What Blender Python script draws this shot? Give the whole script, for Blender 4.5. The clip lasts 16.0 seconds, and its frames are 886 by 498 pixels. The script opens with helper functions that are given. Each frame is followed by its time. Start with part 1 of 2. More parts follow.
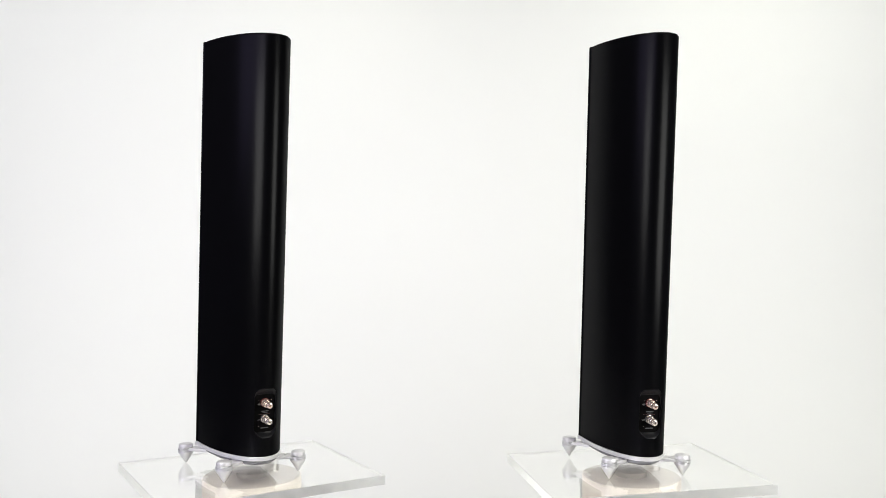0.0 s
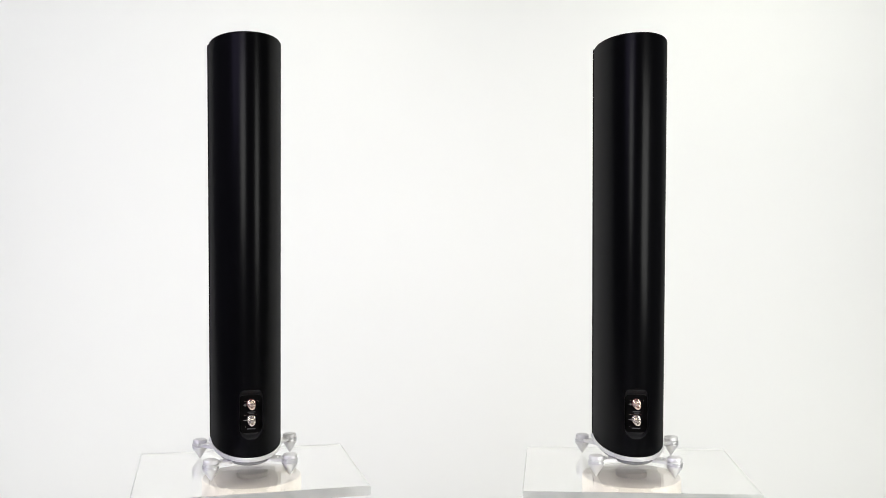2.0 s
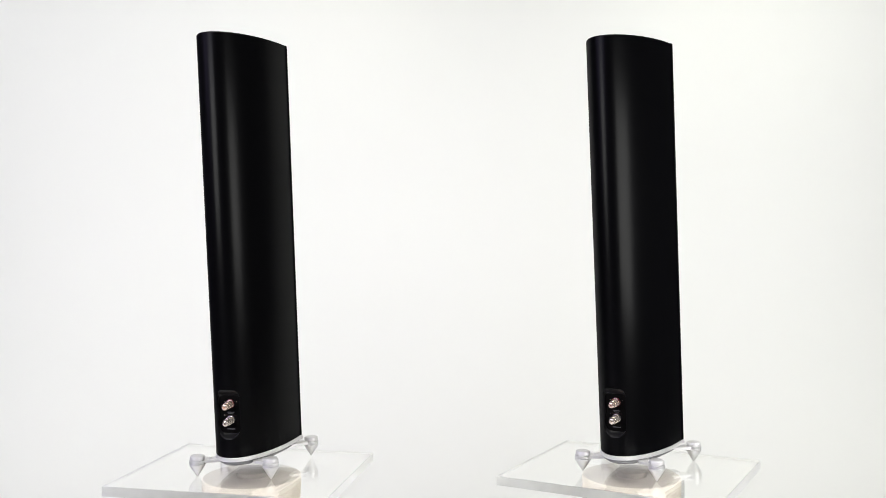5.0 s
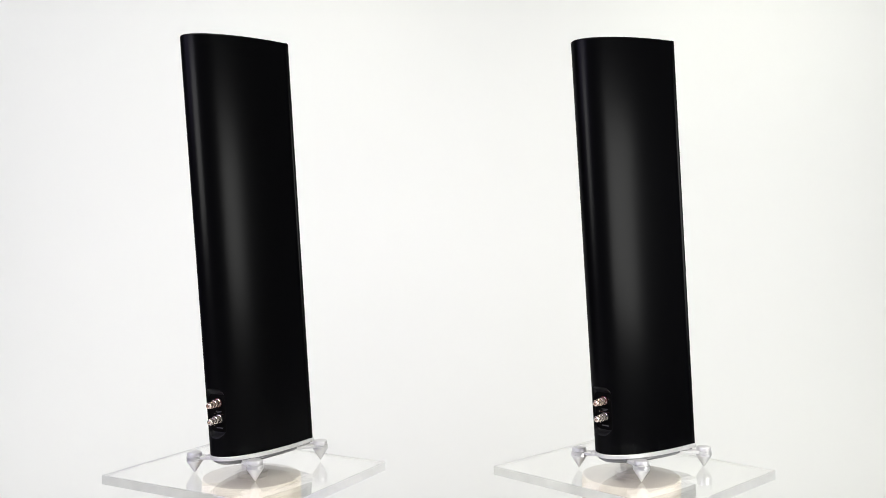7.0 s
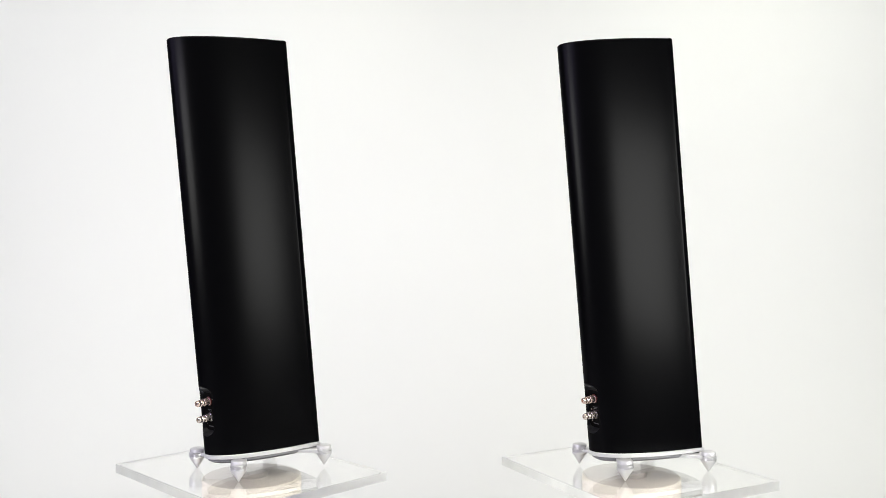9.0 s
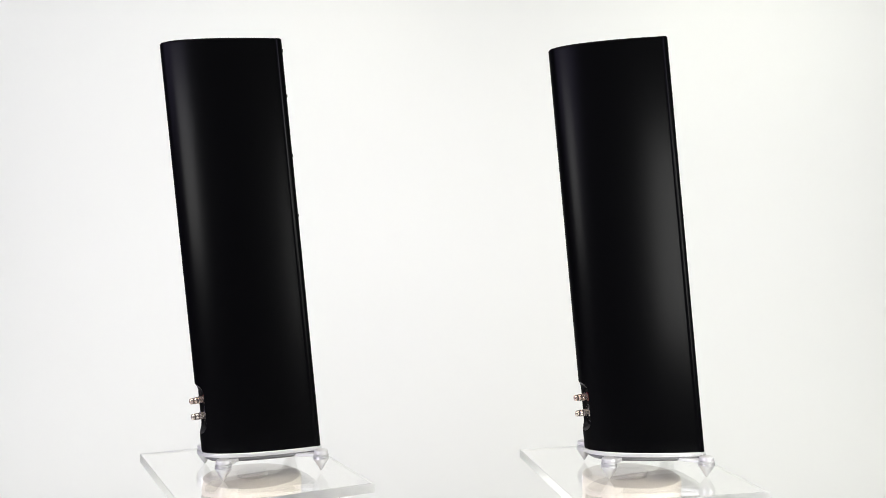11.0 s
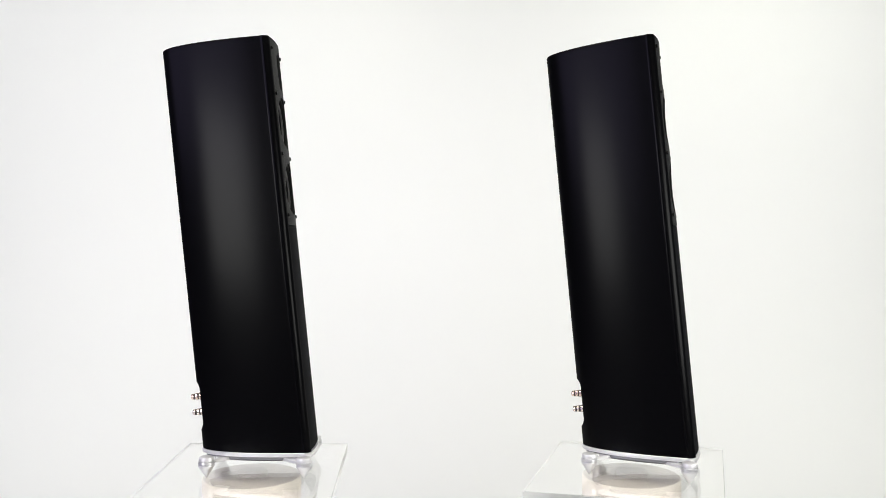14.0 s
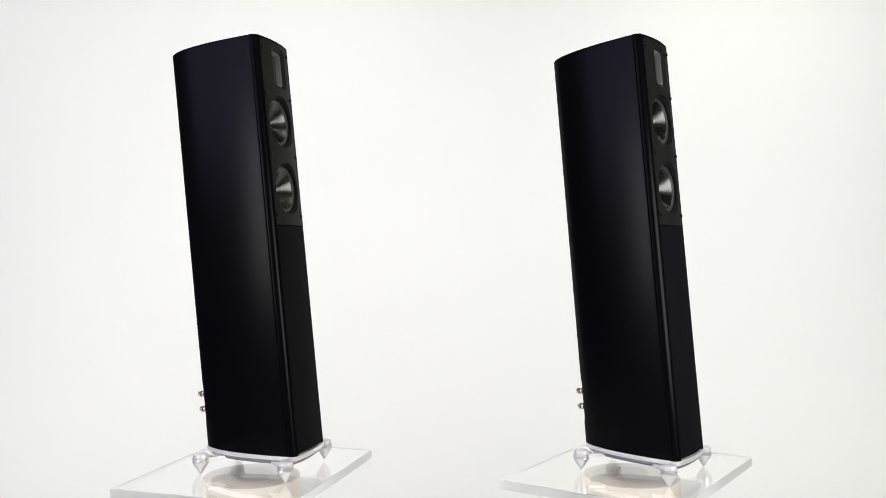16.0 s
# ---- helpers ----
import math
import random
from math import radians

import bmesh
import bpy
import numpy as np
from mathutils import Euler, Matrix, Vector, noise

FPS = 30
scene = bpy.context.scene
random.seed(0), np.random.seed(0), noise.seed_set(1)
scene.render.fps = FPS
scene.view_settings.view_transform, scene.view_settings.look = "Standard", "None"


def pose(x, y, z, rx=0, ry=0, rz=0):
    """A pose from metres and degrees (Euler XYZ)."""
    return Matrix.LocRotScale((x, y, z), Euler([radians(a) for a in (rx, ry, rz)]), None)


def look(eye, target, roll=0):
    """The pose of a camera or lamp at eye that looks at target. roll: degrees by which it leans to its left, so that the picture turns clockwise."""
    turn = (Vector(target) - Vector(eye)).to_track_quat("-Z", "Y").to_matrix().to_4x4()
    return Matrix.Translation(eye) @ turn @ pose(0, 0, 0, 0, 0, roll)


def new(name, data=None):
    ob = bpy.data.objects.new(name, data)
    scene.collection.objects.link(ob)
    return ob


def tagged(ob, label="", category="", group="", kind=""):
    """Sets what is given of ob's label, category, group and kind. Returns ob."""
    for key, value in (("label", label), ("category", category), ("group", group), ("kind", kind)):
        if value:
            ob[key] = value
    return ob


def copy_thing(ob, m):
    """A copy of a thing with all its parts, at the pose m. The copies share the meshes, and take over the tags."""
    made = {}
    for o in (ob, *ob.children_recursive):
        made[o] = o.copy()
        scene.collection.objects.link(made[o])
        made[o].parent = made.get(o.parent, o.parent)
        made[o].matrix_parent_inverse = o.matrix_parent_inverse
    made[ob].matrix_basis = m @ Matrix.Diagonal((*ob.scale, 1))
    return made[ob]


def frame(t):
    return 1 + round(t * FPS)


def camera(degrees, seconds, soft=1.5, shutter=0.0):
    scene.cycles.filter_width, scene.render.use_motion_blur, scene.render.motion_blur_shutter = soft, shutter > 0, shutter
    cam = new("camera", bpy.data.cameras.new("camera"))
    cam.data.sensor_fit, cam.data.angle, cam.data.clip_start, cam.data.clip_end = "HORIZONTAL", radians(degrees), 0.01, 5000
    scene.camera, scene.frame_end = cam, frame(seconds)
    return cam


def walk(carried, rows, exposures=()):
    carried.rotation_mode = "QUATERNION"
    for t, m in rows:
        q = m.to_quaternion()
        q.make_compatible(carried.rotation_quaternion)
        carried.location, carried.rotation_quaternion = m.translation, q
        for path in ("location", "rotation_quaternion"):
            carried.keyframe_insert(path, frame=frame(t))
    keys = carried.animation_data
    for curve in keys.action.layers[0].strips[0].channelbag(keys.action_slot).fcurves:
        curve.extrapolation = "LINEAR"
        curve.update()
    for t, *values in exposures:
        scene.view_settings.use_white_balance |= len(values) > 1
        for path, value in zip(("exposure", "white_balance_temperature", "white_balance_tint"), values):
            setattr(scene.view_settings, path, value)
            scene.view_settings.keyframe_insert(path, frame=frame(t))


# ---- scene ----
H = 0.70            # height of the acrylic plates' top above the studio floor
cam = camera(54.765, 16.0, soft=0.7)
EYE = (0.0, 0.0, H + 0.5145)
PITCH = 0.0001
CAM = look(EYE, (0.0, math.cos(PITCH), EYE[2] + math.sin(PITCH)))
walk(cam, [(0.0, CAM), (16.0, CAM)])

# turntable axes: x, y, height offset; lean about x and about y; heading at the start, degrees a second,
# its slow changes; how far the loudspeaker and its plate stand off the axis, across and along
AXES = (
    (-0.4487, 2.0094, 0.0, 0.156, -0.427, 32.11, -8.558, -0.0224, 0.00253, -0.0078, -0.0013),
    (0.4433, 2.0145, -0.0005, -0.048, -0.098, 9.26, -8.448, -0.0400, -0.00291, 0.0007, -0.0001),
)


def spin(axis, t, lean=0.0):
    x, y, dz, ax, ay, a0, rate, acc, jerk, cx, cy = AXES[axis]
    tilt = pose(0, 0, 0, 0, ay + lean, 0) @ pose(0, 0, 0, ax, 0, 0)
    heading = a0 + rate * t + (acc + jerk * (t - 8)) * t * (t - 16)
    return Matrix.Translation((x, y, H + dz)) @ tilt @ pose(0, 0, 0, 0, 0, heading) @ Matrix.Translation((cx, cy, 0))


# ---- light ----
world = bpy.data.worlds.new("studio")
scene.world = world
world.use_nodes = True
bg = world.node_tree.nodes["Background"]
bg.inputs[0].default_value = (1.0, 0.99, 0.97, 1)
bg.inputs[1].default_value = 0.02
scene.view_settings.exposure = 0.0


def softbox(name, eye, target, w, h, power, colour=(1, 1, 0.972)):
    data = bpy.data.lights.new(name, "AREA")
    data.shape, data.size, data.size_y, data.energy, data.color = "RECTANGLE", w, h, power, colour
    ob = new(name, data)
    ob.matrix_world = look(eye, target)
    return ob


COOL, WARM = (0.985, 1.0, 0.925), (0.985, 1.0, 0.80)
# Unseen washes, added above and below the view to whiten the sweep evenly.
for sx, power in ((-1, 44.0), (1, 44.5)):
    softbox("added_wash_high", (2.75 * sx, 3.2, 3.25), (2.65 * sx, 5.2, 1.6), 3.4, 0.7, power, COOL)
    softbox("added_wash_low", (2.65 * sx, 2.9, 0.22), (2.65 * sx, 5.2, 1.6), 3.4, 0.3, power * 0.56, COOL)
# Two more unseen lamps, added for warm pools on the sweep.
for px in (-0.62, 1.72):
    softbox("backdrop_pool_lamp", (px, 3.9, 3.2), (px, 5.2, 1.2), 0.5, 0.5, 5.4, WARM)
softbox("softbox_left", (-1.15, 0.72, H + 0.68), (0.0, 2.0, H + 0.55), 0.75, 0.62, 13)
softbox("softbox_right", (1.22, 1.12, H + 0.55), (0.0, 2.0, H + 0.58), 0.84, 0.72, 17)
softbox("softbox_cool", (-2.5, 0.15, 2.25), (-0.1, 2.0, H + 0.72), 3.9, 1.4, 42.0, (0.64, 0.56, 1.0))
# Unseen fill, added overhead to brighten the metal, drums and plates.
softbox("overhead_fill", (0.0, 1.35, 3.3), (0.0, 1.95, 0.7), 3.4, 1.5, 76, (1.0, 0.985, 0.86))

# ---- materials ----


def material(name, colour, rough=0.5, metal=0.0, spec=0.5, bump=0.0, bump_scale=200.0, vary=0.0, vary_scale=20.0,
             rough_vary=0.0, stretch=(1, 1, 1), trans=0.0, ior=1.5, coat=0.0):
    mat = bpy.data.materials.new(name)
    mat.use_nodes = True
    nt = mat.node_tree
    p = nt.nodes["Principled BSDF"]
    p.inputs["Base Color"].default_value = (*colour, 1)
    p.inputs["Roughness"].default_value = rough
    p.inputs["Metallic"].default_value = metal
    p.inputs["Specular IOR Level"].default_value = spec
    p.inputs["IOR"].default_value = ior
    p.inputs["Transmission Weight"].default_value = trans
    p.inputs["Coat Weight"].default_value = coat
    tc = nt.nodes.new("ShaderNodeTexCoord")
    mp = nt.nodes.new("ShaderNodeMapping")
    mp.inputs["Scale"].default_value = stretch
    nt.links.new(tc.outputs["Object"], mp.inputs[0])

    def noise_node(scale, detail=4.0):
        n = nt.nodes.new("ShaderNodeTexNoise")
        n.inputs["Scale"].default_value, n.inputs["Detail"].default_value = scale, detail
        nt.links.new(mp.outputs[0], n.inputs["Vector"])
        return n
    if vary:
        n = noise_node(vary_scale)
        ramp = nt.nodes.new("ShaderNodeMapRange")
        ramp.inputs["To Min"].default_value, ramp.inputs["To Max"].default_value = 1 - vary, 1 + vary
        nt.links.new(n.outputs[0], ramp.inputs["Value"])
        mul = nt.nodes.new("ShaderNodeVectorMath")
        mul.operation = "SCALE"
        mul.inputs[0].default_value = colour
        nt.links.new(ramp.outputs[0], mul.inputs["Scale"])
        nt.links.new(mul.outputs[0], p.inputs["Base Color"])
    if rough_vary:
        n = noise_node(vary_scale * 2.3)
        ramp = nt.nodes.new("ShaderNodeMapRange")
        ramp.inputs["To Min"].default_value, ramp.inputs["To Max"].default_value = rough - rough_vary, rough + rough_vary
        nt.links.new(n.outputs[0], ramp.inputs["Value"])
        nt.links.new(ramp.outputs[0], p.inputs["Roughness"])
    if bump:
        n = noise_node(bump_scale, 6.0)
        b = nt.nodes.new("ShaderNodeBump")
        b.inputs["Strength"].default_value, b.inputs["Distance"].default_value = bump, 0.001
        nt.links.new(n.outputs[0], b.inputs["Height"])
        nt.links.new(b.outputs[0], p.inputs["Normal"])
    return mat


def lacquer(name, colour, rough, normal_gloss, rim_gloss):
    """Satin lacquer: a dark body under a soft gloss that rises only close to grazing."""
    mat = bpy.data.materials.new(name)
    mat.use_nodes = True
    nt = mat.node_tree
    nt.nodes.remove(nt.nodes["Principled BSDF"])
    tc = nt.nodes.new("ShaderNodeTexCoord")
    grain = nt.nodes.new("ShaderNodeTexNoise")
    grain.inputs["Scale"].default_value, grain.inputs["Detail"].default_value = 9.0, 5.0
    peel = nt.nodes.new("ShaderNodeTexNoise")
    peel.inputs["Scale"].default_value, peel.inputs["Detail"].default_value = 420.0, 3.0
    for n in (grain, peel):
        nt.links.new(tc.outputs["Object"], n.inputs["Vector"])
    bump = nt.nodes.new("ShaderNodeBump")
    bump.inputs["Strength"].default_value, bump.inputs["Distance"].default_value = 0.04, 0.0004
    nt.links.new(peel.outputs[0], bump.inputs["Height"])
    spread = nt.nodes.new("ShaderNodeMapRange")
    spread.inputs["To Min"].default_value, spread.inputs["To Max"].default_value = rough - 0.012, rough + 0.012
    nt.links.new(grain.outputs[0], spread.inputs["Value"])
    body = nt.nodes.new("ShaderNodeBsdfDiffuse")
    body.inputs[0].default_value = (*colour, 1)
    gloss = nt.nodes.new("ShaderNodeBsdfGlossy")
    nt.links.new(spread.outputs[0], gloss.inputs["Roughness"])
    nt.links.new(bump.outputs[0], gloss.inputs["Normal"])
    facing = nt.nodes.new("ShaderNodeLayerWeight")
    facing.inputs["Blend"].default_value = 0.5
    power = nt.nodes.new("ShaderNodeMath")
    power.operation, power.inputs[1].default_value = "POWER", 3.8
    nt.links.new(facing.outputs["Facing"], power.inputs[0])
    rise = nt.nodes.new("ShaderNodeMath")
    rise.operation = "MULTIPLY_ADD"
    rise.inputs[1].default_value, rise.inputs[2].default_value = rim_gloss, normal_gloss
    nt.links.new(power.outputs[0], rise.inputs[0])
    mix = nt.nodes.new("ShaderNodeMixShader")
    nt.links.new(rise.outputs[0], mix.inputs[0])
    nt.links.new(body.outputs[0], mix.inputs[1])
    nt.links.new(gloss.outputs[0], mix.inputs[2])
    nt.links.new(mix.outputs[0], nt.nodes["Material Output"].inputs[0])
    return mat


M_BLACK = lacquer("satin_black_lacquer", (0.0016, 0.0016, 0.0020), 0.28, 0.0082, 0.085)
M_WALL = material("white_studio_paint", (0.86, 0.86, 0.86), 0.8, vary=0.015, vary_scale=0.7, bump=0.1, bump_scale=60)
# For unseen walls, floor and ceiling that keep the cabinet's reflections dark and bluish.
M_DARK = material("dark_unseen_surround", (0.034, 0.033, 0.056), 0.95, vary=0.2, vary_scale=3, bump=0.3, bump_scale=300)
M_BAFFLE = material("matt_black_baffle", (0.011, 0.011, 0.011), 0.5, spec=0.05, bump=0.12, bump_scale=1400, vary=0.15, vary_scale=40)
M_PANEL = material("black_front_panel", (0.006, 0.006, 0.007), 0.55, spec=0.007, bump=0.08, bump_scale=700, stretch=(1, 1, 0.1))
M_SILVER = material("satin_anodised_aluminium", (0.75, 0.745, 0.75), 0.40, metal=0.5, bump=0.05, bump_scale=900, vary=0.04, vary_scale=60, rough_vary=0.05)
M_TURNED = material("turned_aluminium", (0.70, 0.70, 0.705), 0.32, metal=0.72, bump=0.12, bump_scale=260, stretch=(0.2, 0.2, 6), vary=0.05, vary_scale=80, rough_vary=0.05)
M_GREY = material("grey_cast_aluminium", (0.27, 0.27, 0.28), 0.5, metal=0.7, bump=0.1, bump_scale=500, vary=0.08, vary_scale=40)
M_RUBBER = material("black_rubber", (0.026, 0.026, 0.026), 0.42, bump=0.05, bump_scale=600, vary=0.1)
M_CONE = material("dark_metal_cone", (0.065, 0.065, 0.062), 0.26, metal=1.0, bump=0.08, bump_scale=800, vary=0.2, vary_scale=60)
M_PLUG = material("polished_grey_plug", (0.22, 0.22, 0.215), 0.25, metal=1.0, bump=0.03, bump_scale=500, vary=0.06, vary_scale=60)
M_RIBBON = material("ribbon_foil", (0.05, 0.05, 0.05), 0.4, metal=0.6, bump=0.3, bump_scale=300, stretch=(0.1, 0.1, 8))
# Paler than the baffle: light on the throat wall is put into the colour.
M_LIT_THROAT = material("lit_grey_throat", (0.13, 0.13, 0.13), 0.4, spec=0.4, bump=0.03, bump_scale=600, vary=0.1)
M_SCREW = material("black_screw", (0.004, 0.004, 0.004), 0.45, spec=0.12, vary=0.1, bump=0.05)
M_TRAY = material("black_moulded_tray", (0.009, 0.009, 0.010), 0.36, spec=0.18, bump=0.1, bump_scale=900, vary=0.12, vary_scale=60)
M_TERM = material("matt_black_terminal", (0.003, 0.0028, 0.0028), 0.6, spec=0.03, bump=0.1, bump_scale=900, vary=0.15, vary_scale=50)
M_POST = material("rose_gold_plated_metal", (0.80, 0.63, 0.53), 0.26, metal=0.75, bump=0.03, bump_scale=700, vary=0.05, vary_scale=90)
M_NICKEL = material("nickel_plated_metal", (0.78, 0.70, 0.62), 0.25, metal=0.75, bump=0.03, bump_scale=700, vary=0.05, vary_scale=90)
M_DARK_RING = material("dark_brown_groove", (0.045, 0.032, 0.026), 0.4, vary=0.15, vary_scale=120, bump=0.03)
M_RED = material("red_ring", (0.10, 0.008, 0.006), 0.4, vary=0.1, bump=0.03)
M_PRINT = material("white_print", (0.26, 0.26, 0.25), 0.6, vary=0.1, vary_scale=300)
M_RED_DIM = material("dark_red_print", (0.035, 0.004, 0.003), 0.6, vary=0.1, vary_scale=300)
M_PRINT_DIM = material("grey_print", (0.06, 0.06, 0.06), 0.6, vary=0.1, vary_scale=300)


def acrylic(name, clearness, frost, shine=0.96):
    """Clear sheet: see-through with a mirror gloss that grows towards grazing; frost adds a milky sawn look."""
    mat = bpy.data.materials.new(name)
    mat.use_nodes = True
    nt = mat.node_tree
    nt.nodes.remove(nt.nodes["Principled BSDF"])
    clear = nt.nodes.new("ShaderNodeBsdfTransparent")
    clear.inputs[0].default_value = (clearness, clearness * 1.004, clearness * 0.992, 1)
    gloss = nt.nodes.new("ShaderNodeBsdfGlossy")
    gloss.inputs["Roughness"].default_value = 0.03 + 0.3 * frost
    facing = nt.nodes.new("ShaderNodeLayerWeight")
    facing.inputs["Blend"].default_value = 0.5
    power = nt.nodes.new("ShaderNodeMath")
    power.operation = "POWER"
    power.inputs[1].default_value = 5.0
    add = nt.nodes.new("ShaderNodeMath")
    add.operation = "MULTIPLY_ADD"
    add.inputs[1].default_value, add.inputs[2].default_value = shine, 0.04
    nt.links.new(facing.outputs["Facing"], power.inputs[0])
    nt.links.new(power.outputs[0], add.inputs[0])
    mix = nt.nodes.new("ShaderNodeMixShader")
    nt.links.new(add.outputs[0], mix.inputs[0])
    body = clear
    if frost:
        front = nt.nodes.new("ShaderNodeBsdfDiffuse")
        front.inputs[0].default_value = (0.95, 0.96, 0.94, 1)
        inner = nt.nodes.new("ShaderNodeBsdfTranslucent")
        inner.inputs[0].default_value = (0.95, 0.96, 0.94, 1)
        milk = nt.nodes.new("ShaderNodeMixShader")
        milk.inputs[0].default_value = 0.85
        nt.links.new(front.outputs[0], milk.inputs[1])
        nt.links.new(inner.outputs[0], milk.inputs[2])
        body = nt.nodes.new("ShaderNodeMixShader")
        tc = nt.nodes.new("ShaderNodeTexCoord")
        n = nt.nodes.new("ShaderNodeTexNoise")
        n.inputs["Scale"].default_value, n.inputs["Detail"].default_value = 30, 4
        ramp = nt.nodes.new("ShaderNodeMapRange")
        ramp.inputs["To Min"].default_value, ramp.inputs["To Max"].default_value = frost - 0.08, frost + 0.08
        nt.links.new(tc.outputs["Object"], n.inputs["Vector"])
        nt.links.new(n.outputs[0], ramp.inputs["Value"])
        nt.links.new(ramp.outputs[0], body.inputs[0])
        nt.links.new(clear.outputs[0], body.inputs[1])
        nt.links.new(milk.outputs[0], body.inputs[2])
    nt.links.new(body.outputs[0], mix.inputs[1])
    nt.links.new(gloss.outputs[0], mix.inputs[2])
    nt.links.new(mix.outputs[0], nt.nodes["Material Output"].inputs[0])
    return mat


M_EDGE = acrylic("sawn_acrylic_edge", 0.99, 0.85, 0.15)
M_ACRYLIC = material("clear_acrylic", (0.985, 0.988, 0.972), 0.01, trans=1.0, ior=1.49, rough_vary=0.006, vary_scale=6)
M_DRUM = material("cream_turntable", (0.74, 0.68, 0.60), 0.45, vary=0.05, vary_scale=9, bump=0.08, bump_scale=150)
# Darker than the disc: stands for the loudspeaker's reflection under the plate.
M_REFLECTION_SPACER = material("reflection_grey", (0.30, 0.27, 0.25), 0.5, vary=0.08, vary_scale=25, bump=0.1, bump_scale=200)
M_DISC = material("pale_grey_disc", (0.44, 0.40, 0.37), 0.42, vary=0.06, vary_scale=25, bump=0.1, bump_scale=200)


# ---- mesh helpers ----


def finish(bm, name, mat, smooth=35):
    bmesh.ops.recalc_face_normals(bm, faces=bm.faces)
    me = bpy.data.meshes.new(name)
    bm.to_mesh(me)
    bm.free()
    me.materials.append(mat)
    if smooth:
        me.shade_smooth()
        me.set_sharp_from_angle(angle=radians(smooth))
    return me


def part(name, bm, mat, parent, label="", smooth=35):
    ob = new(name, finish(bm, name, mat, smooth))
    ob.parent = parent
    return tagged(ob, label)


def loft(bm, rings, cap=True):
    """Closed loops of points, joined ring to ring."""
    vs = [[bm.verts.new(p) for p in ring] for ring in rings]
    n = len(vs[0])
    for a, b in zip(vs, vs[1:]):
        for i in range(n):
            j = (i + 1) % n
            bm.faces.new((a[i], a[j], b[j], b[i]))
    if cap:
        bm.faces.new(vs[0])
        bm.faces.new(vs[-1])
    return bm


def lathe(profile, m=None, n=40, close=True):
    """A solid of revolution about z: profile of (radius, height)."""
    bm = bmesh.new()
    rings = [[(r * math.cos(2 * math.pi * i / n), r * math.sin(2 * math.pi * i / n), z) for i in range(n)] for r, z in profile]
    loft(bm, rings, close)
    if m is not None:
        bm.transform(m)
    return bm


def block(x0, x1, y0, y1, z0, z1, bevel=0.0, m=None, seg=2):
    bm = bmesh.new()
    bmesh.ops.create_cube(bm, size=1)
    bm.transform(Matrix.Translation(((x0 + x1) / 2, (y0 + y1) / 2, (z0 + z1) / 2)) @ Matrix.Diagonal((x1 - x0, y1 - y0, z1 - z0, 1)))
    if bevel:
        bmesh.ops.bevel(bm, geom=bm.edges[:], offset=bevel, segments=seg, profile=0.5, affect="EDGES")
    if m is not None:
        bm.transform(m)
    return bm


def rounded_rect(w, h, r, n=6):
    pts = []
    for cx, cy, a0 in ((w / 2 - r, h / 2 - r, 0), (-w / 2 + r, h / 2 - r, 90), (-w / 2 + r, -h / 2 + r, 180), (w / 2 - r, -h / 2 + r, 270)):
        for i in range(n + 1):
            a = radians(a0 + 90 * i / n)
            pts.append((cx + r * math.cos(a), cy + r * math.sin(a)))
    return pts


def cut(ob, cutters):
    """Take solids out of a mesh, for good."""
    tools = []
    for bm in cutters:
        bmesh.ops.recalc_face_normals(bm, faces=bm.faces)
        me = bpy.data.meshes.new("tool")
        bm.to_mesh(me)
        bm.free()
        tool = new("tool", me)
        tools.append(tool)
        mod = ob.modifiers.new("cut", "BOOLEAN")
        mod.operation, mod.solver, mod.object = "DIFFERENCE", "EXACT", tool
    bpy.context.view_layer.update()
    done = bpy.data.meshes.new_from_object(ob.evaluated_get(bpy.context.evaluated_depsgraph_get()))
    ob.modifiers.clear()
    ob.data = done
    for tool in tools:
        bpy.data.objects.remove(tool)
    done.shade_smooth()
    done.set_sharp_from_angle(angle=radians(35))


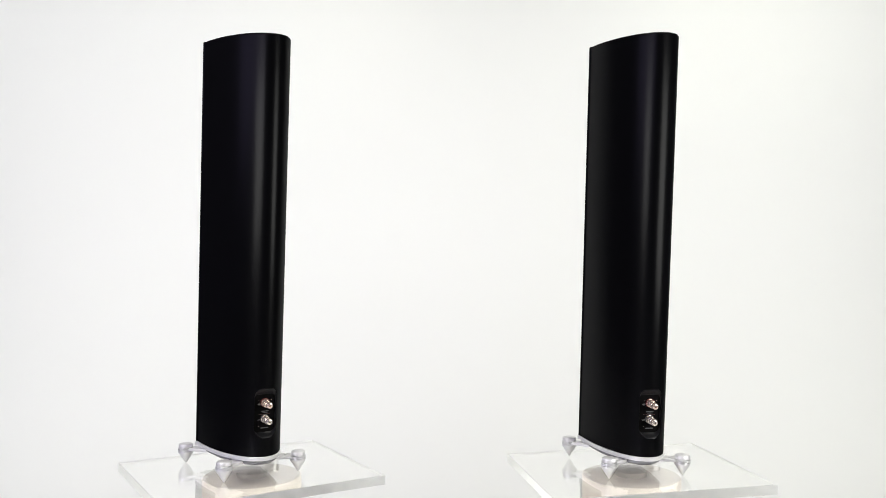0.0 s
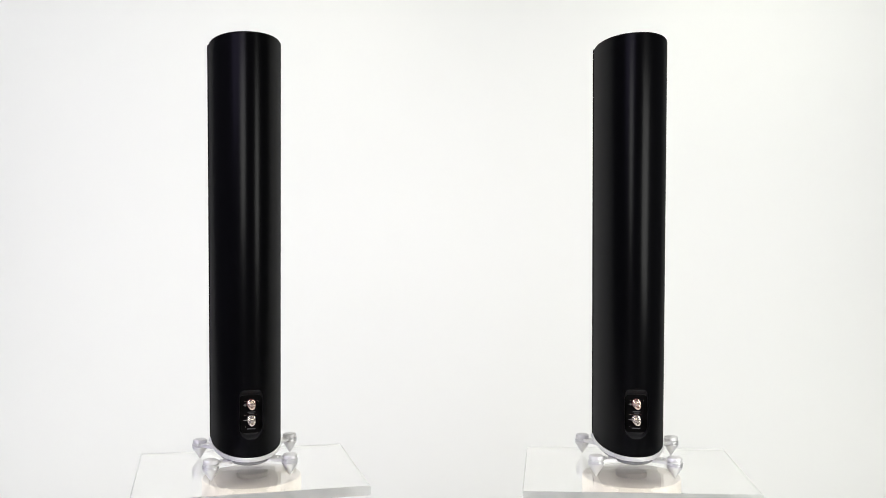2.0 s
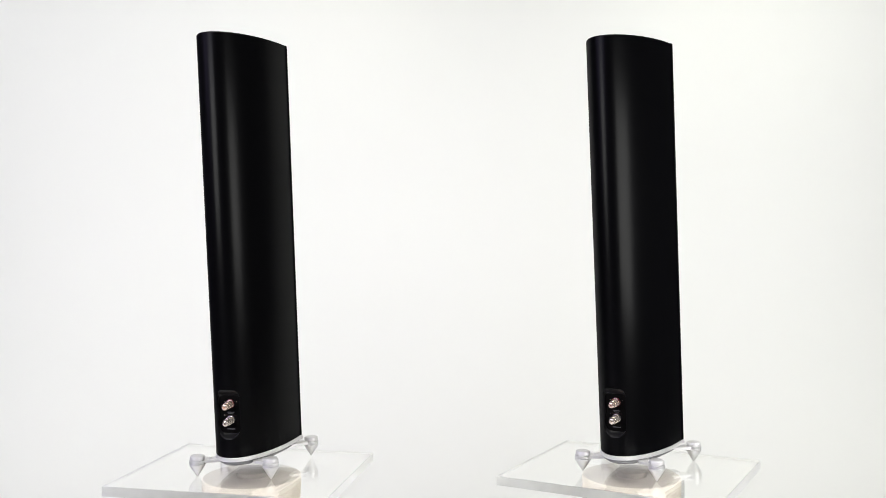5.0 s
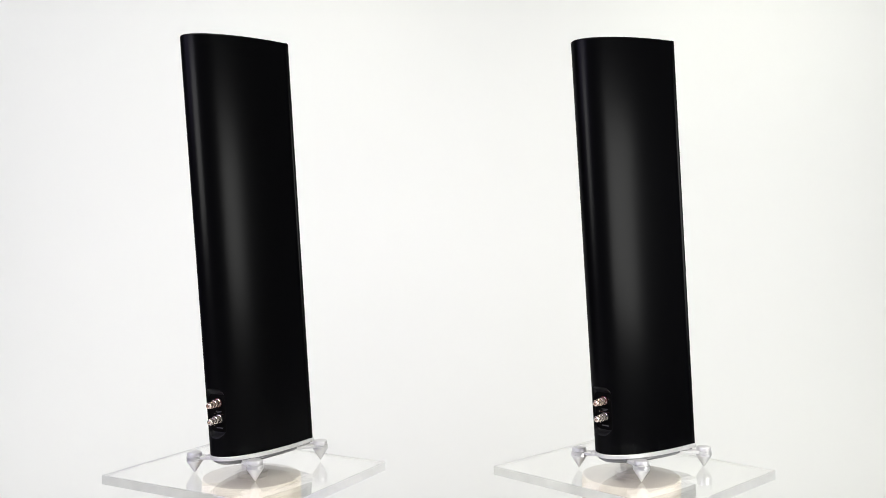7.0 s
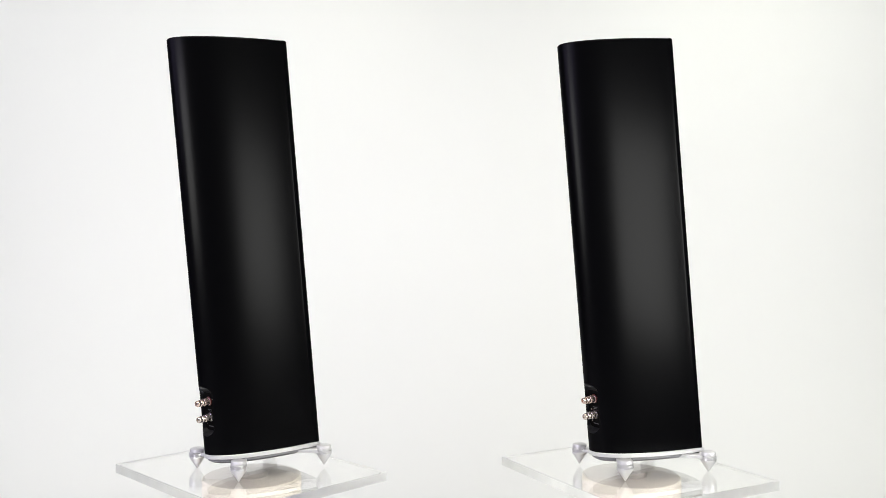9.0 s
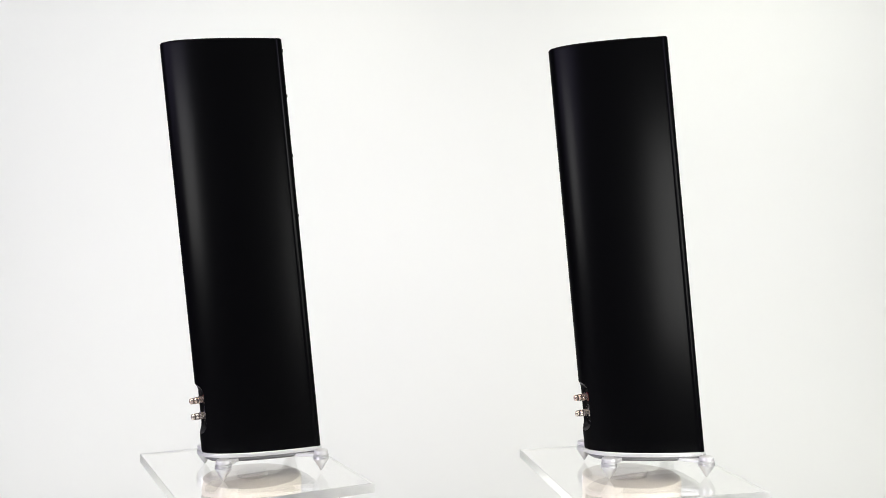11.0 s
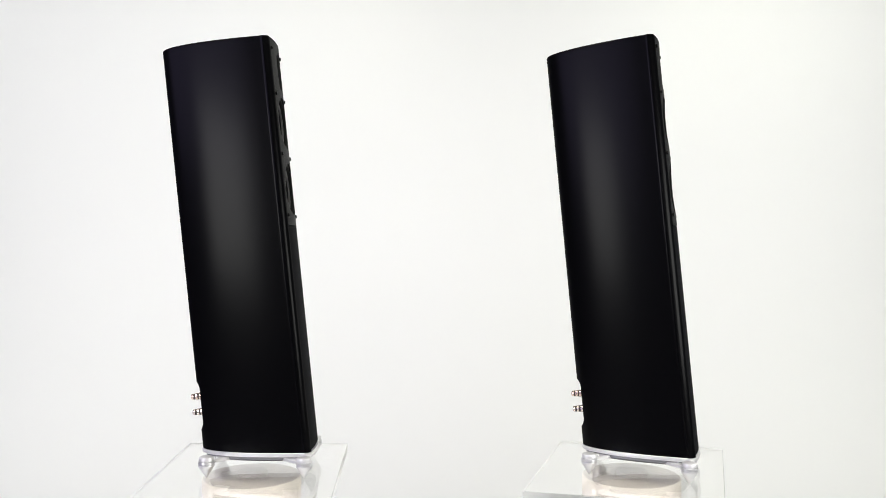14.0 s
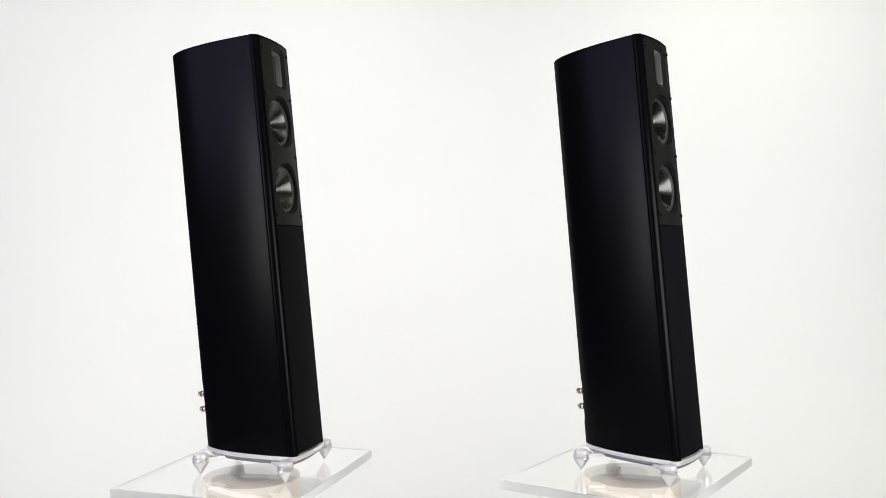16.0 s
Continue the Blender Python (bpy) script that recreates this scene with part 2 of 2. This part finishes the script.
# ---- the studio ----


def studio():
    """A white sweep: floor, curved cove and back wall in one sheet, with unseen dark side walls and a ceiling."""
    bm = bmesh.new()
    prof = [(-0.6, 0.0), (3.9, 0.0)]
    r, yb = 1.3, 5.2
    prof += [(yb - r + r * math.sin(radians(a)), r - r * math.cos(radians(a))) for a in range(6, 91, 6)]
    prof += [(yb, 3.4)]
    rows = [[bm.verts.new((x, y, z)) for y, z in prof] for x in (-3.0, 3.0)]
    for i in range(len(prof) - 1):
        bm.faces.new((rows[0][i], rows[1][i], rows[1][i + 1], rows[0][i + 1]))
    sweep = new("floor", finish(bm, "floor", M_WALL, 30))
    tagged(sweep, "seamless white studio sweep, floor curving into wall", "backdrop", kind="structure")
    # Unseen dark surround, added so that the black cabinet mirrors little light.
    for name, x in (("wall_west", -4.3), ("wall_east", 4.2)):
        ob = new(name, finish(block(x, x + 0.1, -3.0, 5.2, 0, 3.4), name, M_DARK, 0))
        tagged(ob, "unseen dark side wall, added to darken reflections", "wall", kind="structure")
    ob = new("floor_front", finish(block(-4.2, 4.2, -3.0, 5.2, -0.06, -0.004), "floor_front", M_DARK, 0))
    tagged(ob, "unseen dark floor under the sweep, added to darken reflections", "floor", kind="structure")
    ob = new("wall_north", finish(block(-4.3, 4.3, 5.21, 5.31, 0, 3.4), "wall_north", M_DARK, 0))
    tagged(ob, "dark studio wall behind the white sweep", "wall", kind="structure")
    ob = new("wall_south", finish(block(-4.3, 4.3, -3.1, -3.0, 0, 3.4), "wall_south", M_DARK, 0))
    tagged(ob, "unseen dark wall added behind the camera", "wall", kind="structure")
    ob = new("ceiling", finish(block(-4.3, 4.3, -3.1, 5.3, 3.4, 3.5), "ceiling", M_DARK, 0))
    tagged(ob, "unseen dark ceiling, added to darken reflections", "ceiling", kind="structure")


# ---- the loudspeaker ----
LEAN = 0.0929       # the column leans back, metres to the metre
Z0, Z1 = 0.0513, 1.0
FRONT = 0.1526      # front of the column at z = 0.06
DEPTH = 0.2659
BOW = 0.006         # how far the front bows forward between its corners
TOP_SLOPE = 0.0875


def shear(z):
    return -LEAN * (z - 0.06)


def outline(grow=0.0, n_side=40):
    """The column's plan, bowed sides and a rounded back; y runs back from the front."""
    wf, wm, sm, ex, rc, bow = 0.0857, 0.0830, 0.10, 2.0635, 0.016, BOW
    half = []
    for i in range(6):
        k = i / 6
        half.append(((wf - rc) * k, -bow * k * k))
    for i in range(8):
        a = radians(90 - 86 * i / 7)
        half.append((wf - rc + rc * math.cos(a), -bow - rc + rc * math.sin(a)))
    x0, y0 = half[-1]
    ya = -sm * DEPTH
    for i in range(1, 8):
        k = i / 8
        half.append((x0 + (wm - x0) * (1 - (1 - k) ** 2), y0 + (ya - y0) * k))
    for i in range(n_side + 1):
        a = math.pi / 2 * i / n_side
        half.append((wm * math.cos(a) ** (2 / ex) if i < n_side else 0.0, ya - (DEPTH + ya) * math.sin(a) ** (2 / ex)))
    full = half + [(-x, y) for x, y in half[-2:0:-1]]
    if grow:
        c = -DEPTH * 0.45
        full = [(x * (1 + grow / wm), c + (y - c) * (1 + grow / (DEPTH / 2))) for x, y in full]
    return full


def column_ring(pts, z_front, slope=0.0, grow=0.0):
    ring = []
    for x, y in pts:
        z = z_front + slope * y
        ring.append((x, FRONT + y + shear(z), z))
    return ring


def on_front(x, z, out=0.0):
    """A frame on the front: local x across, y up the front, z out of it."""
    y = FRONT - BOW * (x / 0.0697) ** 2 + shear(z)
    n = Vector((0, 1, LEAN)).normalized()
    up = Vector((0, -LEAN, 1)).normalized()
    right = up.cross(n)
    m = Matrix((right, up, n)).transposed().to_4x4()
    return Matrix.Translation(Vector((x, y, z)) + n * out) @ m


def on_back(x, z, out=0.0):
    y = FRONT - DEPTH + shear(z)
    n = Vector((0, -1, -LEAN)).normalized()
    up = Vector((0, -LEAN, 1)).normalized()
    right = up.cross(n)
    m = Matrix((right, up, n)).transposed().to_4x4()
    return Matrix.Translation(Vector((x, y, z)) + n * out) @ m


WOOFERS = (0.810, 0.6545)
TWEETER, TWEETER_X = 0.937, -0.012
RECESS_Z = 0.1492


def back_drop(x):
    """How far the round back falls away beside its middle line."""
    c = min(1.0, abs(x) / 0.0830) ** (2.0635 / 2)
    return 0.90 * DEPTH * (1 - (1 - c * c) ** (1 / 2.0635))


# the terminal recess: depth, width, height, shift upwards, roundness below
SCOOP = ((0.0, 0.0535, 0.1165, 0.0, 0.022), (-0.003, 0.0525, 0.112, -0.0004, 0.021), (-0.008, 0.052, 0.106, -0.0014, 0.019),
         (-0.0135, 0.0515, 0.099, -0.0026, 0.016), (-0.017, 0.051, 0.0925, -0.0033, 0.0135), (-0.019, 0.050, 0.086, -0.0038, 0.011))


def slot(w, h, r_top, r_low, n=7):
    """A rounded rectangle whose lower corners are rounder than its upper ones."""
    pts = []
    for sx, sy, r, a0 in ((1, 1, r_top, 0), (-1, 1, r_top, 90), (-1, -1, r_low, 180), (1, -1, r_low, 270)):
        for i in range(n + 1):
            a = radians(a0 + 90 * i / n)
            pts.append((sx * (w / 2 - r) + r * math.cos(a), sy * (h / 2 - r) + r * math.sin(a)))
    return pts


def prism(pts, z0, z1, m, grow=1.0):
    bm = bmesh.new()
    loft(bm, [[(x, y, z0) for x, y in pts], [(x * grow, y * grow, z1) for x, y in pts]])
    bm.transform(m)
    return bm


def bowed(bm):
    """Bend a flat plate of the front to the front's slight bow."""
    for i in range(-6, 7):
        bmesh.ops.bisect_plane(bm, geom=bm.verts[:] + bm.edges[:] + bm.faces[:], plane_co=(i * 0.0105, 0, 0), plane_no=(1, 0, 0))
    for v in bm.verts:
        v.co.y -= BOW * (v.co.x / 0.0697) ** 2
    return bm


def cabinet(root):
    pts = outline()
    ins = outline(-0.0015)
    bm = bmesh.new()
    top = Z1
    loft(bm, [column_ring(pts, Z0), column_ring(pts, Z0 + 0.004), column_ring(pts, top - 0.006, TOP_SLOPE), column_ring(pts, top - 0.002, TOP_SLOPE), column_ring(ins, top, TOP_SLOPE)])
    ob = part("cabinet", bm, M_BLACK, root, "satin black lacquered cabinet with bowed sides")
    tools = [
        # baffle rebate over the upper front
        prism(slot(0.1374, 0.4275, 0.012, 0.003), -0.0085, 0.02, on_front(0, 0.7820, -0.003)),
        prism(rounded_rect(0.1374, 0.5480, 0.004), -0.0088, 0.02, on_front(0, 0.3238, -0.003)),
    ]
    # wells behind the drivers
    tools += [lathe([(0.0585, -0.045), (0.0585, 0.01)], on_front(0, z, 0), 56) for z in WOOFERS]
    tools.append(prism(rounded_rect(0.0725, 0.1015, 0.021), -0.030, 0.01, on_front(TWEETER_X, TWEETER, 0)))
    # scooped terminal recess
    bm = bmesh.new()
    rings = []
    for dz, w, h, up, low in ((0.03, 0.0545, 0.124, 0.0, 0.022), (0.0015, 0.0545, 0.1195, 0.0, 0.022)) + SCOOP:
        rings.append([(x, y + up, dz) for x, y in slot(w, h, 0.010, low)])
    loft(bm, rings)
    bm.transform(on_back(0, RECESS_Z))
    tools.append(bm)
    cut(ob, tools)
    return ob


def woofer(root, z):
    m = on_front(0, z, -0.0096)
    bm = lathe([(0.0605, -0.004), (0.0605, 0.0042), (0.0598, 0.0050), (0.0580, 0.0050), (0.0566, 0.0036), (0.0560, -0.006), (0.0560, -0.012), (0.0575, -0.012)], m, 56, False)
    w = part("woofer", bm, M_BAFFLE, root, "round mid-woofer with a dark shining cone")
    half = [(0.0562, -0.0050)]
    half += [(0.0510 + 0.0050 * math.cos(radians(a)), -0.0050 + 0.0036 * math.sin(radians(a))) for a in range(0, 181, 18)]
    part("surround", lathe(half, m, 56, False), M_RUBBER, w, "black rubber surround")
    cone = [(0.0462 - 0.0335 * k, -0.0050 - 0.0245 * (k ** 0.92)) for k in [i / 12 for i in range(13)]]
    part("cone", lathe(cone, m, 64, False), M_CONE, w, "dark glossy metal cone")
    cap = [(0.0130, -0.0300), (0.0120, -0.0306), (0.0090, -0.0322), (0.005, -0.0334), (0.0001, -0.0338)]
    part("dust_cap", lathe(cap, m, 40, False), M_PLUG, w, "concave polished dust cap")


def speaker():
    root = new("loudspeaker")
    cabinet(root)
    # upper baffle with openings
    bm = bowed(prism(slot(0.1372, 0.4273, 0.0119, 0.003), 0, 0.0050, on_front(0, 0.7820, -0.0052)))
    baffle = part("baffle", bm, M_BAFFLE, root, "matt black baffle plate")
    tools = [lathe([(0.0608, -0.02), (0.0608, 0.02)], on_front(0, z, 0), 56) for z in WOOFERS]
    wg = bmesh.new()
    loft(wg, [[(x, y, dz) for x, y in rounded_rect(w, h, r)] for dz, w, h, r in ((0.01, 0.0706, 0.0996, 0.020), (-0.0125, 0.0706, 0.0996, 0.020))])
    wg.transform(on_front(TWEETER_X, TWEETER, 0))
    tools.append(wg)
    cut(baffle, tools)
    bm = bowed(prism(rounded_rect(0.1372, 0.5138, 0.0036), 0, 0.0050, on_front(0, 0.3113, -0.0056)))
    part("front_panel", bm, M_PANEL, root, "plain black lower front panel")
    for z in WOOFERS:
        woofer(root, z)
    # tweeter: a shallow flare, a deep throat and the ribbon
    def funnel(rings):
        bm = bmesh.new()
        loft(bm, [[(x, y, dz) for x, y in rounded_rect(w, h, r)] for dz, w, h, r in rings], False)
        bm.transform(on_front(TWEETER_X, TWEETER, 0))
        return bowed(bm)
    tw = part("tweeter", funnel(((-0.0060, 0.0702, 0.0992, 0.020), (-0.0002, 0.0702, 0.0992, 0.020), (-0.0008, 0.067, 0.0965, 0.019),
                                 (-0.0022, 0.062, 0.091, 0.016), (-0.0045, 0.056, 0.084, 0.012), (-0.0072, 0.052, 0.079, 0.010))), M_BAFFLE, root, "ribbon tweeter in a rounded recess")
    part("throat", funnel(((-0.0072, 0.052, 0.079, 0.010), (-0.0085, 0.0508, 0.0775, 0.009), (-0.024, 0.046, 0.072, 0.006))), M_LIT_THROAT, tw, "satin throat walls, lightened in colour as if lit")
    part("ribbon", prism(rounded_rect(0.044, 0.072, 0.003), -0.024, -0.0212, on_front(TWEETER_X, TWEETER, 0)), M_RIBBON, tw, "pleated foil ribbon")
    for z in (0.975, 0.8705, 0.7325, 0.5925):
        for x in (-0.0620, 0.0620):
            bm = lathe([(0.0001, 0.0028), (0.0022, 0.0028), (0.0024, 0.0012), (0.0026, 0.0028), (0.0040, 0.0024), (0.0046, 0.0008), (0.0046, -0.004)], on_front(x, z, 0.0005), 14, False)
            part("screw", bm, M_SCREW, root)
    back(root)
    base(root)
    return root


def back(root):
    d = -0.0185
    bm = bmesh.new()
    # the lining follows the round back, so its sides are low
    loft(bm, [[(x, y + up, min(dz + 0.0006, -back_drop(x) - 0.0010)) for x, y in slot(w - 0.0016, h - 0.0024, 0.0098, low - 0.0004)] for dz, w, h, up, low in SCOOP], False)
    bm.transform(on_back(0, RECESS_Z))
    part("terminal_tray", bm, M_TRAY, root, "moulded black tray sunk into the back", 60)
    panel = part("terminal_panel", prism(slot(0.0498, 0.0858, 0.0098, 0.0108), 0, 0.0016, on_back(0, RECESS_Z - 0.0038, -0.0192)), M_TERM, root, "black terminal panel with white signs")
    for z, mat, ring in ((0.1697, M_POST, True), (0.1333, M_NICKEL, False)):
        m = on_back(0.001, z, d)
        prof = [(0.0100, 0.0), (0.0100, 0.003), (0.0088, 0.0036), (0.0088, 0.0095), (0.0093, 0.0100), (0.0093, 0.0150), (0.0080, 0.0158),
                (0.0080, 0.0185), (0.0086, 0.0190), (0.0086, 0.0235), (0.0074, 0.0245), (0.0074, 0.0280), (0.0078, 0.0285), (0.0078, 0.0310),
                (0.0066, 0.0335), (0.0040, 0.0345), (0.0028, 0.0345), (0.0026, 0.0290), (0.0001, 0.0290)]
        post = part("binding_post", lathe([(r * 0.90, z * 1.02) for r, z in prof], m, 28, False), mat, root, "gold and nickel plated binding post")
        for r, z0, z1 in ((0.0075, 0.0163, 0.0187), (0.0070, 0.0252, 0.0284)):
            part("groove", lathe([(r - 0.0012, z0), (r, z0), (r, z1), (r - 0.0012, z1)], m, 24, False), M_DARK_RING, post, "dark groove between the collars")
        if ring:
            part("ring", lathe([(0.0101, 0.0005), (0.0101, 0.0030), (0.0090, 0.0036), (0.0090, 0.0005)], m, 28, False), M_RED, post, "red polarity ring")
        else:
            part("ring", lathe([(0.0101, 0.0005), (0.0101, 0.0030), (0.0090, 0.0036), (0.0090, 0.0005)], m, 28, False), M_RUBBER, post, "black polarity ring")
    # plus and minus signs, lines of small print
    # seen from behind, the signs stand on the far side of x
    for x, z, w, h, mat in ((-0.0125, 0.1667, 0.0065, 0.0012, M_PRINT), (-0.0125, 0.1667, 0.0012, 0.0065, M_PRINT), (-0.0125, 0.1315, 0.0070, 0.0012, M_PRINT),
                            (0.0015, 0.1500, 0.017, 0.0018, M_PRINT_DIM), (0.0015, 0.1468, 0.012, 0.0014, M_PRINT_DIM), (0.001, 0.1122, 0.018, 0.0024, M_PRINT_DIM),
                            (0.0015, 0.1434, 0.024, 0.0007, M_RED_DIM), (0.0015, 0.1747, 0.024, 0.0007, M_RED_DIM)):
        part("print", prism(rounded_rect(w, h, min(w, h) * 0.2, 2), 0, 0.0004, on_back(x, z, -0.0172)), mat, panel)
    for x, z in ((-0.0125, 0.1747), (0.0157, 0.1747), (-0.0125, 0.1434), (-0.0125, 0.1175)):
        part("screw", lathe([(0.0001, 0.0010), (0.0008, 0.0010), (0.0010, 0.0)], on_back(x, z, -0.0172), 10, False), M_NICKEL, panel)


FEET = ((-0.0870, -0.0862), (0.0870, -0.0862), (0.1093, 0.1349), (-0.1093, 0.1349))


def base(root):
    o = outline(0.002)
    bm = bmesh.new()
    i = outline(0.0005)
    loft(bm, [column_ring(i, 0.0415), column_ring(o, 0.0425), column_ring(o, 0.0496), column_ring(i, 0.0509)])
    plate = part("base_plate", bm, M_SILVER, root, "satin silver aluminium base plate")
    bm = bmesh.new()
    u0, u1 = outline(-0.006), outline(-0.014)
    loft(bm, [column_ring(u1, 0.0300), column_ring(u0, 0.0350), column_ring(u0, 0.0414)])
    part("under_plate", bm, M_GREY, plate, "grey stepped plate under the base")
    for fx, fy in FEET:
        # arm from under the base out to the foot
        yin = fy * 0.62
        p0, p1 = Vector((fx * 0.45, yin, 0)), Vector((fx, fy, 0))
        along = (p1 - p0).normalized()
        side = Vector((-along.y, along.x, 0))
        L = (p1 - p0).length
        bm = bmesh.new()
        rows = []
        shape = ((0.0, 0.017), (0.35, 0.0165), (0.7, 0.0125), (0.9, 0.012), (1.0, 0.012))
        for z, k in ((0.0315, 0.0012), (0.0325, 0.0), (0.0378, 0.0), (0.0388, 0.0012)):
            left = [p0 + along * (L * s) + side * (w - k) for s, w in shape]
            right = [p0 + along * (L * s) - side * (w - k) for s, w in shape]
            rows.append([(v.x, v.y, z) for v in left + right[::-1]])
        loft(bm, rows)
        arm = part("arm", bm, M_SILVER, plate, "flat aluminium outrigger arm")
        hold = p0 + along * (L * 0.50)
        part("bolt", lathe([(0.0028, 0.0384), (0.0028, 0.0412), (0.0024, 0.0417), (0.0001, 0.0417)], Matrix.Translation((hold.x, hold.y, 0)), 16, False), M_SILVER, arm)
        m = Matrix.Translation((fx, fy, 0))
        prof = [(0.0001, 0.0), (0.0008, 0.0003), (0.0176, 0.0265), (0.0182, 0.0280), (0.0182, 0.0305), (0.0172, 0.0312), (0.0172, 0.0320), (0.0182, 0.0327),
                (0.0182, 0.0375), (0.0172, 0.0383), (0.0150, 0.0386)]
        foot = part("spike_foot", lathe(prof, m, 36, False), M_TURNED, root, "turned aluminium spike foot")
        prof = [(0.0150, 0.0384), (0.0166, 0.0390), (0.0166, 0.0455), (0.0160, 0.0470), (0.0135, 0.0484), (0.008, 0.0493), (0.0001, 0.0496)]
        part("cap", lathe(prof, m, 36, False), M_SILVER, foot, "domed aluminium locking cap")


def acrylic_plate():
    bm = block(-0.2500, 0.2500, -0.2075, 0.2075, -0.0215, -0.0003, 0.0006)
    for f in bm.faces:
        f.material_index = 1 if abs(f.normal.z) < 0.9 else 0
    me = finish(bm, "acrylic_plate", M_ACRYLIC, 0)
    me.materials.append(M_EDGE)
    ob = new("acrylic_plate", me)
    ob.visible_shadow = False
    return tagged(ob, "thick clear acrylic plate on a round turntable", "plate", "display plates")


def turntable():
    top = H - 0.0345
    bm = lathe([(0.0001, 0.0), (0.1125, 0.0), (0.114, 0.004), (0.114, top - 0.003), (0.1128, top), (0.0001, top)], None, 72, False)
    ob = new("turntable", finish(bm, "turntable", M_DRUM, 30))
    part("top_disc", lathe([(0.0001, top), (0.1105, top), (0.111, top + 0.0006), (0.1106, top + 0.0013), (0.0001, top + 0.0013)], None, 72, False), M_DISC, ob, "grey-brown top disc")
    # Added part: fills the gap below the plate, coloured as the dark reflection.
    part("spacer", lathe([(0.036, top + 0.0013), (0.036, H - 0.0226), (0.0352, H - 0.0222), (0.0001, H - 0.0222)], None, 40, False), M_REFLECTION_SPACER, ob, "added low round spacer, dark in place of a reflection")
    return tagged(ob, "round cream turntable drum on the studio floor", "turntable", "turntables")


studio()
first = tagged(speaker(), "slim black floorstanding loudspeaker leaning back on silver spike feet", "loudspeaker", "pair of loudspeakers")
SPEAKERS = [first, copy_thing(first, spin(1, 0))]
plate_a = acrylic_plate()
PLATES = [plate_a, copy_thing(plate_a, spin(1, 0))]
drum = turntable()


def still(axis):
    return Matrix.Translation((AXES[axis][0], AXES[axis][1], AXES[axis][2]))


drum.matrix_basis = still(0)
copy_thing(drum, still(1))


def motions():
    for k in (0, 1):
        times = [0.5 * i for i in range(33)]
        walk(SPEAKERS[k], [(t, spin(k, t)) for t in times])
        walk(PLATES[k], [(t, spin(k, t, (1.1, -1.0)[k])) for t in times])


motions()
